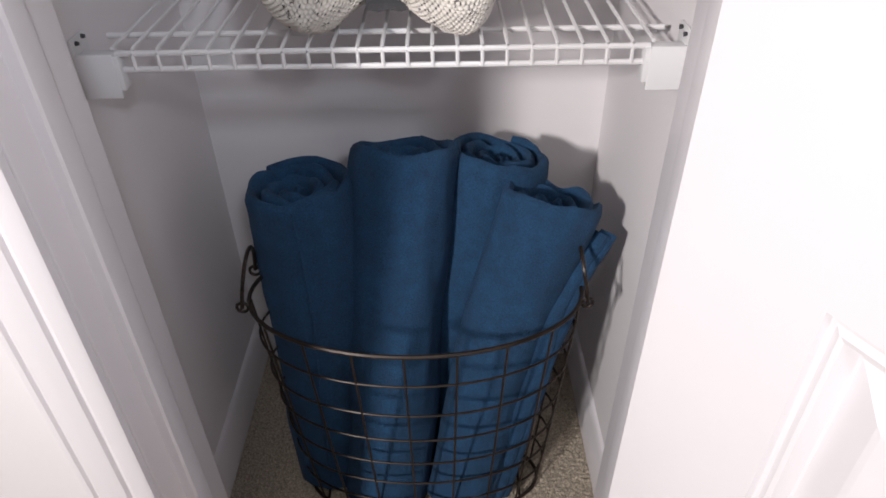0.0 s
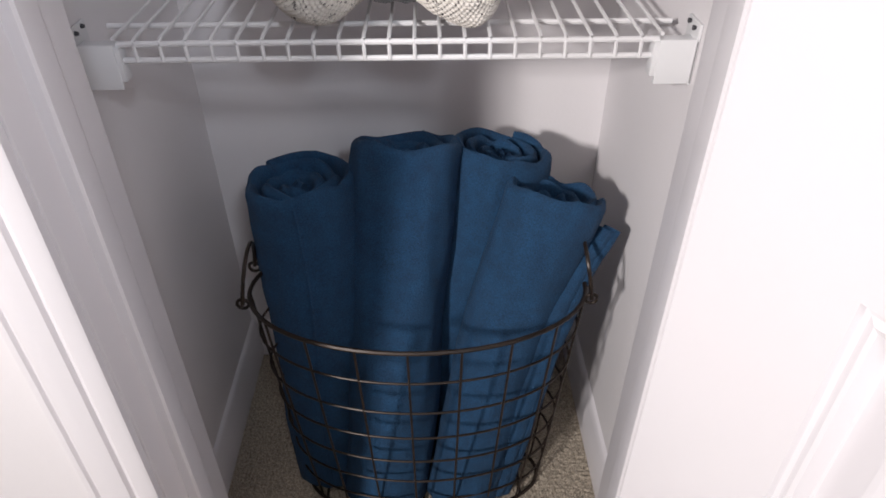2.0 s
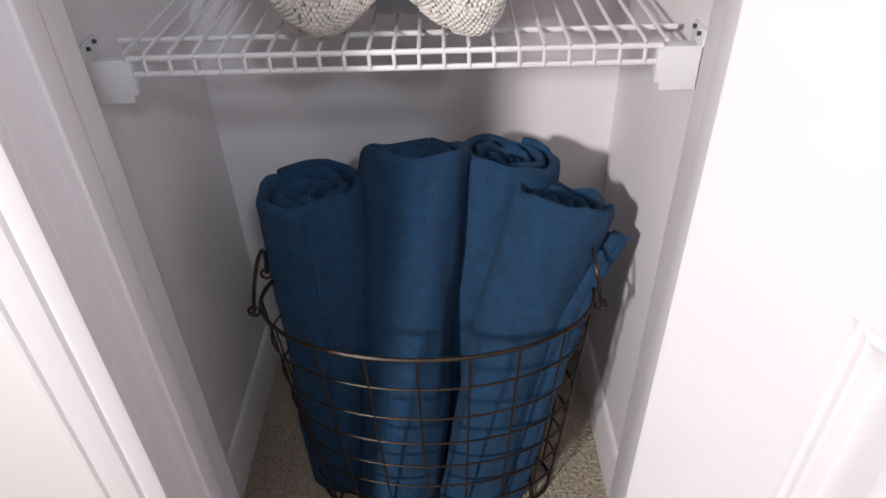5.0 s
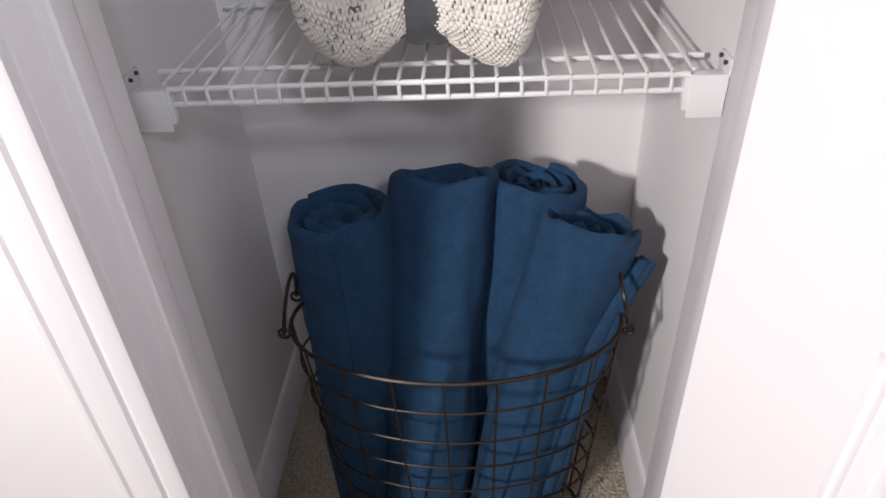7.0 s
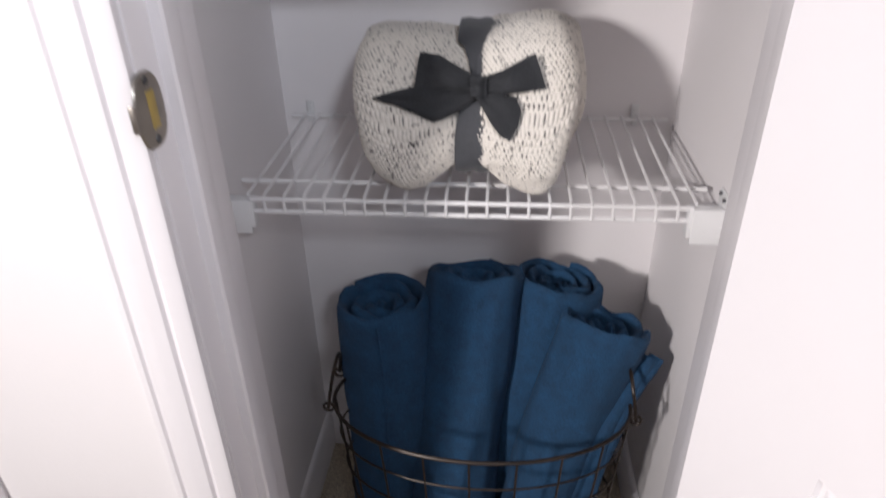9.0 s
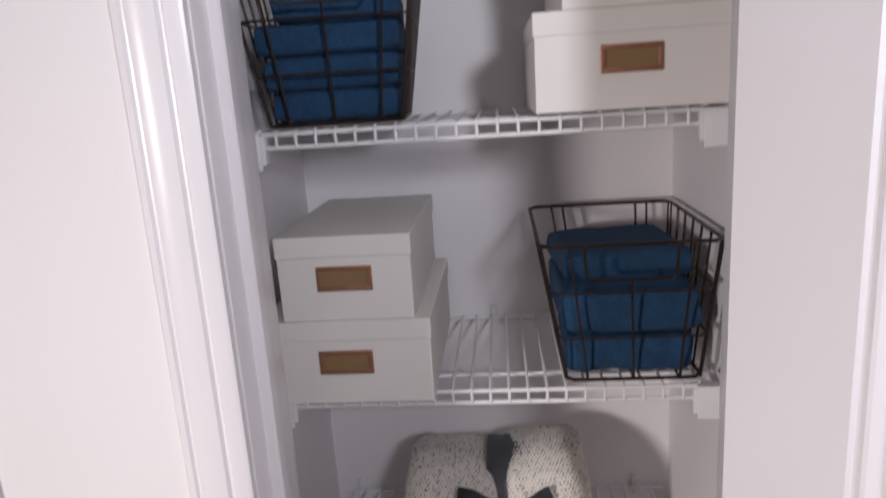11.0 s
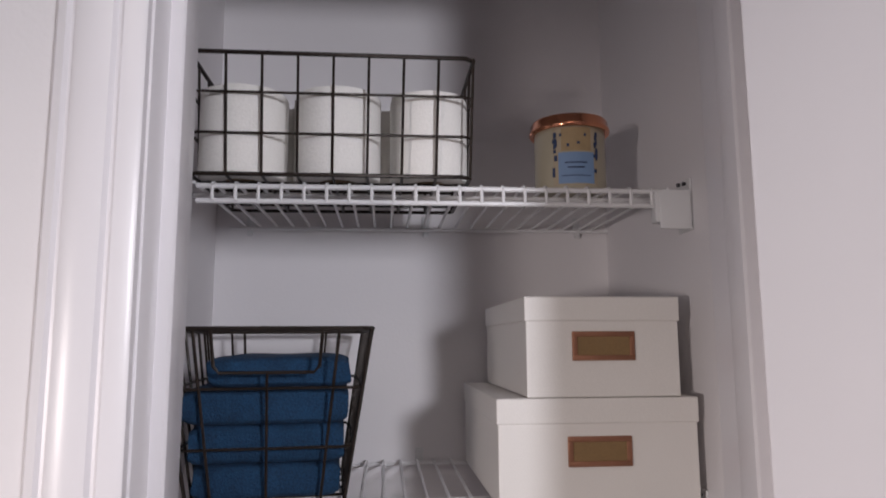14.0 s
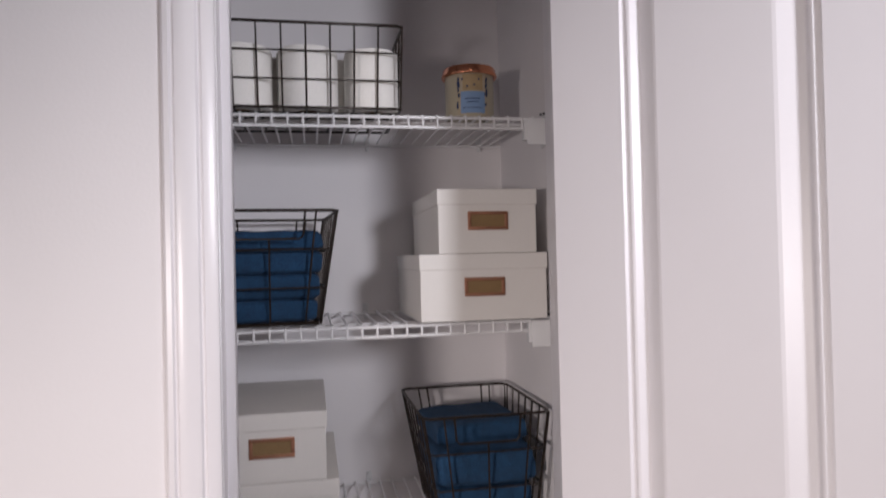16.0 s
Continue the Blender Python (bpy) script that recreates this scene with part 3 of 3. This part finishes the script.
for k in range(34):
    side = -1 if k % 2 else 1
    a = LA + side * (31 + 4 * random.random()) if k < 24 else LA + random.uniform(-24, 24)
    z = .010 + .062 * random.random() if k < 24 else random.uniform(.050, .068)
    part("printed_flower", curved_patch(a - 1.6 - random.random(), a + 1.6 + random.random(), z, z + .003 + .004 * random.random(), CR + .0017, 3), INK if k < 28 else INKTAN, lab)
part("printed_sun", curved_patch(LA - 22, LA + 24, .049, .078, CR + .0013, 10), INKTAN, lab, "tan printed bloom")

# ---- knitted blanket tied with a ribbon ----
blanket = thing("tied_blanket", (-.004, .118, S1 + REST), "cream marled chunky knit blanket tied with charcoal ribbon", "blanket")


LOW_U = (-1, -.85, -.7, -.5, -.3, -.12, .02, .2, .4, .6, .75, .88, 1)
LOW_Z = (.058, .028, .012, .0, .012, .032, .040, .034, .014, .0, .004, .024, .066)
TOP_U = (-1, -.9, -.7, -.4, -.1, .02, .15, .4, .7, .9, 1)
TOP_Z = (.186, .194, .193, .194, .187, .185, .198, .208, .212, .210, .194)


def soft(u, xs, ys):
    """The line through the given heights, smoothed."""
    return sum(float(np.interp(u + k * .035, xs, ys)) for k in (-2, -1, 0, 1, 2)) / 5


def outline(u):
    """Lower and upper edge of the bundle for u from -1 to 1."""
    return soft(u, LOW_U, LOW_Z), soft(u, TOP_U, TOP_Z)


def bundle(width, dy, scale, seed):
    bm = bmesh.new()
    lay = bm.verts.layers.float.new("stitch")
    NU, NV = (270, 470) if scale == 1 else (110, 180)
    W = width / 2
    grid = []
    for i in range(NU + 1):
        u = -1 + 2 * i / NU
        low, top = outline(u)
        end = max(0.0, 1 - abs(u) ** 13) ** .5
        pinch = math.exp(-((u - .02) / .15) ** 2)
        dep = (.088 - .014 * pinch) * (.50 + .50 * end) * scale
        mid, half = (low + top) / 2, (top - low) / 2 * (.86 + .14 * end) * scale
        col = []
        for j in range(NV):
            a = 2 * math.pi * j / NV
            ca, sa = math.cos(a), math.sin(a)
            y = -math.copysign(abs(ca) ** .66, ca) * dep
            z = mid + math.copysign(abs(sa) ** .66, sa) * half
            x = u * W * (1 + .03 * math.sin(z * 40 + seed))
            # rows of stitches: columns along u, rows round the bundle
            su, sv = (u * W) / .0051, (j / NV) * 98 + (1 if u > 0 else 0) * .3
            row = math.floor(sv)
            off = .5 * (row % 2)
            fu = abs(((su + off) % 1.0) - .5) * 2
            fv = abs((sv % 1.0) - .5) * 2
            stitch = max(0.0, 1 - (fu ** 2) * .9) * max(0.0, 1 - fv ** 2.5)
            stitch = min(1.0, stitch * 1.25 + .15 * noise.noise((su * .9, sv * .9, seed)))
            cell = noise.noise((math.floor(su + off + .5) * 1.37, row * 1.71, seed))
            # dash marks the holes that the material darkens
            dash = max(0.0, min(1.0, (fu - .55) / .3)) * max(0.0, min(1.0, (.9 - fv) / .35)) * max(0.0, min(1.0, .40 + 1.9 * cell))
            lump = .004 * noise.noise((x * 16 + seed, y * 16, z * 16)) + .003 * noise.noise((x * 45, y * 45, z * 45 + seed))
            nrm = Vector((.15 * u, -math.copysign(abs(ca) ** .9, ca), math.copysign(abs(sa) ** .9, sa))).normalized()
            p = Vector((x, y, z)) + nrm * (lump + .0036 * stitch)
            v = bm.verts.new((p.x, p.y + dy, max(.0, p.z)))
            v[lay] = 1.0 - dash
            col.append(v)
        grid.append(col)
    for a, c in zip(grid, grid[1:]):
        for j in range(NV):
            bm.faces.new((a[j], a[(j + 1) % NV], c[(j + 1) % NV], c[j]))
    bm.faces.new(grid[0])
    bm.faces.new(grid[-1])
    return bm


part("knit_roll", bundle(.250, 0.0, 1.0, 2.0), KNIT, blanket, "cream knit flecked with black yarn, stitch holes painted dark")
bm = bundle(.246, .03, .86, 9.0)
bmesh.ops.translate(bm, verts=bm.verts, vec=(.012, .0, .002))
part("back_fold", bm, KNIT, blanket, "inner fold of the knit")


FY = -.078                                     # front of the ribbon
KX, KZ = .015, .154                            # the knot
# the band wraps the waist of the bundle
band = []
bw = []
for k in range(49):
    a = 2 * math.pi * k / 48
    low, top = outline(.02)
    ca, sa = math.cos(a), math.sin(a)
    y = -math.copysign(abs(ca) ** .72, ca) * .0745
    z = (low + top) / 2 + math.copysign(abs(sa) ** .8, sa) * ((top - low) / 2 + .007)
    band.append((KX, y, z))
    bw.append(.025 - .016 * math.exp(-((z - KZ) / .032) ** 2) * (1 if y < -.05 else 0))
bm = bmesh.new()
rows = []
for (x, y, z), w in zip(band, bw):
    n = Vector((0, y / .0715, (z - .12) / .09)).normalized()
    rows.append([bm.verts.new(Vector((x + w * q, y, z)) + n * (.0105 + .0012 * math.sin(q * 9))) for q in (-1, -.6, -.2, .2, .6, 1)])
for a, c in zip(rows, rows[1:]):
    for k in range(5):
        bm.faces.new((a[k], a[k + 1], c[k + 1], c[k]))
bmesh.ops.remove_doubles(bm, verts=bm.verts, dist=1e-5)
bmesh.ops.solidify(bm, geom=bm.faces[:], thickness=.0012)
part("ribbon_band", bm, RIBBON, blanket)


def bow_sheet(name, upper, lower, bulge, near, far):
    """A piece of the bow between two edges given in millimetres from the knot; near and far: how far its ends stand off."""
    bm = bmesh.new()
    NA, NC = 18, 8

    def along(pts, f):
        s = f * (len(pts) - 1)
        k = min(int(s), len(pts) - 2)
        return Vector(pts[k]).lerp(Vector(pts[k + 1]), s - k)
    rows = []
    for i in range(NA + 1):
        f = i / NA
        a, c2 = along(upper, f), along(lower, f)
        row = []
        for k in range(NC + 1):
            q = k / NC
            p = a.lerp(c2, q)
            y = near + (far - near) * f - bulge * math.sin(math.pi * min(1, f * 1.15)) * (1 - .5 * (2 * q - 1) ** 2)
            y += .0022 * math.sin(q * 11 + 2) * (1 - f) + .0018 * noise.noise((p.x * .11, p.y * .11, bulge * 300))
            row.append(bm.verts.new((KX + p.x / 1000, FY + y, KZ + p.y / 1000)))
        rows.append(row)
    for a, c2 in zip(rows, rows[1:]):
        for k in range(NC):
            bm.faces.new((a[k], a[k + 1], c2[k + 1], c2[k]))
    bmesh.ops.solidify(bm, geom=bm.faces[:], thickness=.0011)
    part(name, bm, RIBBON, blanket)


bow_sheet("bow_loop", [(-4, 9), (-22, 22), (-42, 35), (-63, 38)], [(-4, -7), (-24, -7), (-46, -4), (-69, -2)], .010, -.016, -.022)
bow_sheet("bow_loop", [(6, 8), (26, 17), (44, 28), (60, 36)], [(6, -10), (28, -11), (50, -8), (73, -5)], .010, -.016, -.018)
bow_sheet("bow_tail", [(-4, 2), (-30, 0), (-60, -1), (-90, -9), (-115, -17)], [(-4, -20), (-24, -36), (-47, -46), (-80, -30), (-115, -18)], .005, -.014, -.018)
bow_sheet("bow_tail", [(8, -6), (26, -11), (41, -15), (47, -30), (44, -48)], [(-1, -18), (8, -34), (16, -48), (25, -60), (36, -66)], .006, -.014, -.020)
bow_sheet("bow_knot", [(-9, 10), (0, 13), (10, 11)], [(-8, -13), (1, -15), (9, -12)], .005, -.024, -.024)

# the bundle sits broad and leans back a little
for ob in blanket.children:
    ob.data.transform(Matrix(((1.07, 0, 0, 0), (0, 1, .40, -.058), (0, 0, .88, 0), (0, 0, 0, 1))))

# ---- oval basket with rolled towels on the floor ----
BX, BY = .0205, .015
AT, BT, AB, BB, RIMZ = .2200, .121, .188, .082, .413
floor_basket = thing("oval_wire_basket", (BX, BY, .004), "oval dark bronze wire basket on carpet holding rolled towels", "wire basket")


def oat(a, f, grow=0.0):
    g = f ** .9
    return ((AB + (AT - AB) * g + grow) * math.cos(a), (BB + (BT - BB) * g + grow) * math.sin(a), .004 + (RIMZ - .004) * f)


for k, (f, rad, nm) in enumerate(((1.0, .0030, "rim"), (.857, .0017, "hoop"), (.702, .0017, "hoop"), (.560, .0017, "hoop"), (.415, .0017, "hoop"), (.280, .0017, "hoop"), (.140, .0017, "hoop"), (0.0, .0030, "base_hoop"))):
    part(nm, wire([oat(2 * math.pi * i / 56, f) for i in range(56)], rad, 7, True), BRONZE, floor_basket)
# uprights stand evenly along the oval
samples = [oat(2 * math.pi * i / 720, 1.0) for i in range(721)]
run = [0.0]
for p, q in zip(samples, samples[1:]):
    run.append(run[-1] + math.dist(p, q))
for k in range(17):
    want = (run[-1] * .75 - .0115 + run[-1] * k / 17) % run[-1]
    i = min(range(721), key=lambda m: abs(run[m] - want))
    a = 2 * math.pi * i / 720
    part("upright", wire([oat(a, f) for f in (0, .2, .4, .6, .8, 1.0)], .0017, 6), BRONZE, floor_basket)
for k in range(-3, 4):
    x = AB * k / 3.6
    y = BB * (1 - (x / AB) ** 2) ** .5
    part("base_wire", wire([(x, -y, .0035), (x, y, .0035)], .0021, 6), BRONZE, floor_basket)
for s in (-1, 1):
    pts = []
    for k in range(15):
        a = math.pi * k / 14
        pts.append((s * (AT + .003 - .010 * math.sin(a)), -.004 + .040 * math.cos(a) + .012, RIMZ + .002 + .062 * math.sin(a)))
    part("handle", wire(pts, .0027, 7), BRONZE, floor_basket, "dark wire loop handle")
    for dy in (-.030, .046):
        ring = [(s * (AT + .004) + .0075 * math.cos(2 * math.pi * i / 14), dy + .003, RIMZ - .001 + .0075 * math.sin(2 * math.pi * i / 14)) for i in range(14)]
        part("handle_eye", wire(ring, .0022, 6, True), BRONZE, floor_basket)


def rolled_towel(base, top, radius, turns, seed, phase, label, seam=None):
    base, top = Vector(base), Vector(top)
    axis = (top - base)
    L = axis.length
    q = axis.to_track_quat("Z", "Y").to_matrix().to_4x4()
    t = thing("rolled_towel", tuple(base), label, "towel", "rolled blue towels in the basket")
    t.matrix_basis = Matrix.Translation(base) @ q
    bm = bmesh.new()
    NT, NH = int(52 * turns), 44
    thick = (radius - .010) / turns
    rows = []
    hs = [(k / NH) for k in range(NH)] + [1.0]

    def centre(th):
        return .010 + (radius - .010) * th / (2 * math.pi * turns)

    for i in range(NT + 1):
        th = 2 * math.pi * turns * i / NT
        rr = centre(th) - thick * .5 * max(0.0, (i / NT - .93) / .07) ** 1.5
        a = th + phase
        rise = .012 * noise.noise((math.cos(a) * 1.3 + seed, math.sin(a) * 1.3, th * .25)) - .020 * (1 - i / NT)
        half = thick * .40
        col = []

        def put(r, h):
            lump = 1 + .07 * noise.noise((math.cos(a) * 1.5 + seed, math.sin(a) * 1.5, h * 3.4)) + .045 * noise.noise((math.cos(a) * 3.4, math.sin(a) * 3.4 + seed, h * 5)) + .022 * noise.noise((math.cos(a) * 8, math.sin(a) * 8 + seed, h * 14))
            sag = .006 * math.sin(h * 5 + seed)
            flare = 1 + .04 * h * h - .14 * (1 - h) ** 2
            r *= lump * flare
            col.append(bm.verts.new((r * math.cos(a) + sag, r * math.sin(a), h * L)))
        for h in hs[:-1]:
            put(rr + half, h * (1 + (rise - .006) / L))
        e = (1 + rise / L)
        put(rr + half * .93, e - .005 / L)
        put(rr + half * .60, e + .001 / L)
        put(rr, e + .004 / L)
        put(rr - half * .60, e + .001 / L)
        put(rr - half * .93, e - .005 / L)
        put(rr - half, e - .05 / L)
        put(rr - half, e - .16 / L)
        rows.append(col)
    for a, c in zip(rows, rows[1:]):
        for k in range(len(a) - 1):
            bm.faces.new((a[k], c[k], c[k + 1], a[k + 1]))
    for col in (rows[0], rows[-1]):
        bm.faces.new(col)
    part("roll", bm, TERRY, t)
    if seam is not None:
        # stitched seam down the outer turn
        out = q.to_3x3().inverted() @ Vector(seam)
        a = math.atan2(out.y, out.x)
        th = (a - phase) % (2 * math.pi) + 2 * math.pi * int(turns)
        while th > 2 * math.pi * turns - .05:
            th -= 2 * math.pi
        line = []
        for k in range(30):
            h = .01 + .965 * k / 29
            lump = 1 + .07 * noise.noise((math.cos(a) * 1.5 + seed, math.sin(a) * 1.5, h * 3.4)) + .045 * noise.noise((math.cos(a) * 3.4, math.sin(a) * 3.4 + seed, h * 5)) + .022 * noise.noise((math.cos(a) * 8, math.sin(a) * 8 + seed, h * 14))
            r = (centre(th) + thick * .40) * lump * (1 + .04 * h * h - .14 * (1 - h) ** 2)
            line.append((r * math.cos(a) + .006 * math.sin(h * 5 + seed), r * math.sin(a), h * L))
        part("seam", wire(line, .0022, 8), TERRY, t, "raised lengthwise seam")
    return t


rolled_towel((-.128, .046, .008), (-.141, .110, .532), .078, 3.2, 1.0, 4.0, "blue terry bath towel rolled up with a lengthwise seam", seam=(.10, -1, 0))
rolled_towel((-.050, -.010, .008), (.007, .154, .561), .076, 3.0, 4.0, 4.7, "blue terry bath towel rolled up, tallest in the basket")
rolled_towel((.044, .095, .008), (.134, .174, .543), .070, 3.4, 7.0, 2.6, "blue terry bath towel rolled up behind the others")
tow = rolled_towel((.075, -.014, .008), (.204, .088, .522), .066, 3.1, 11.0, 3.2, "blue terry bath towel rolled up with a loose edge")

# the loose folded edge of the last towel
inv = tow.matrix_basis.inverted()
bm = bmesh.new()
for q in range(2):
    rows = []
    for k in range(25):
        f = k / 24
        p0 = Vector([float(np.interp(f, (0, .38, .6, .8, .91, 1), c)) for c in ((.136, .168, .190, .215, .238, .270), (-.038, -.024, -.008, .016, .036, .060), (.03, .202, .300, .394, .441, .474))])
        out = Vector((.012 + .006 * f ** 8, .004, -.002 - .012 * f ** 8)) * (1 - .6 * f ** 14)
        wob = Vector((.004 * noise.noise((f * 6, q, 3)), .004 * noise.noise((f * 6, q, 8)), 0))
        shift = Vector((.010, .004, -.002)) * q
        row = []
        for m in range(11):
            a = 2 * math.pi * m / 10
            row.append(p0 + wob + shift + out * math.cos(a) + Vector((.004, -.0075, .002)) * math.sin(a) * 1.6)
        rows.append([bm.verts.new(inv @ p) for p in row[:10]])
    for a, c in zip(rows, rows[1:]):
        for m in range(10):
            bm.faces.new((a[m], a[(m + 1) % 10], c[(m + 1) % 10], c[m]))
    bm.faces.new(rows[0])
    bm.faces.new(rows[-1])
part("loose_edge", bm, TERRY, tow, "folded loose edge of the towel")
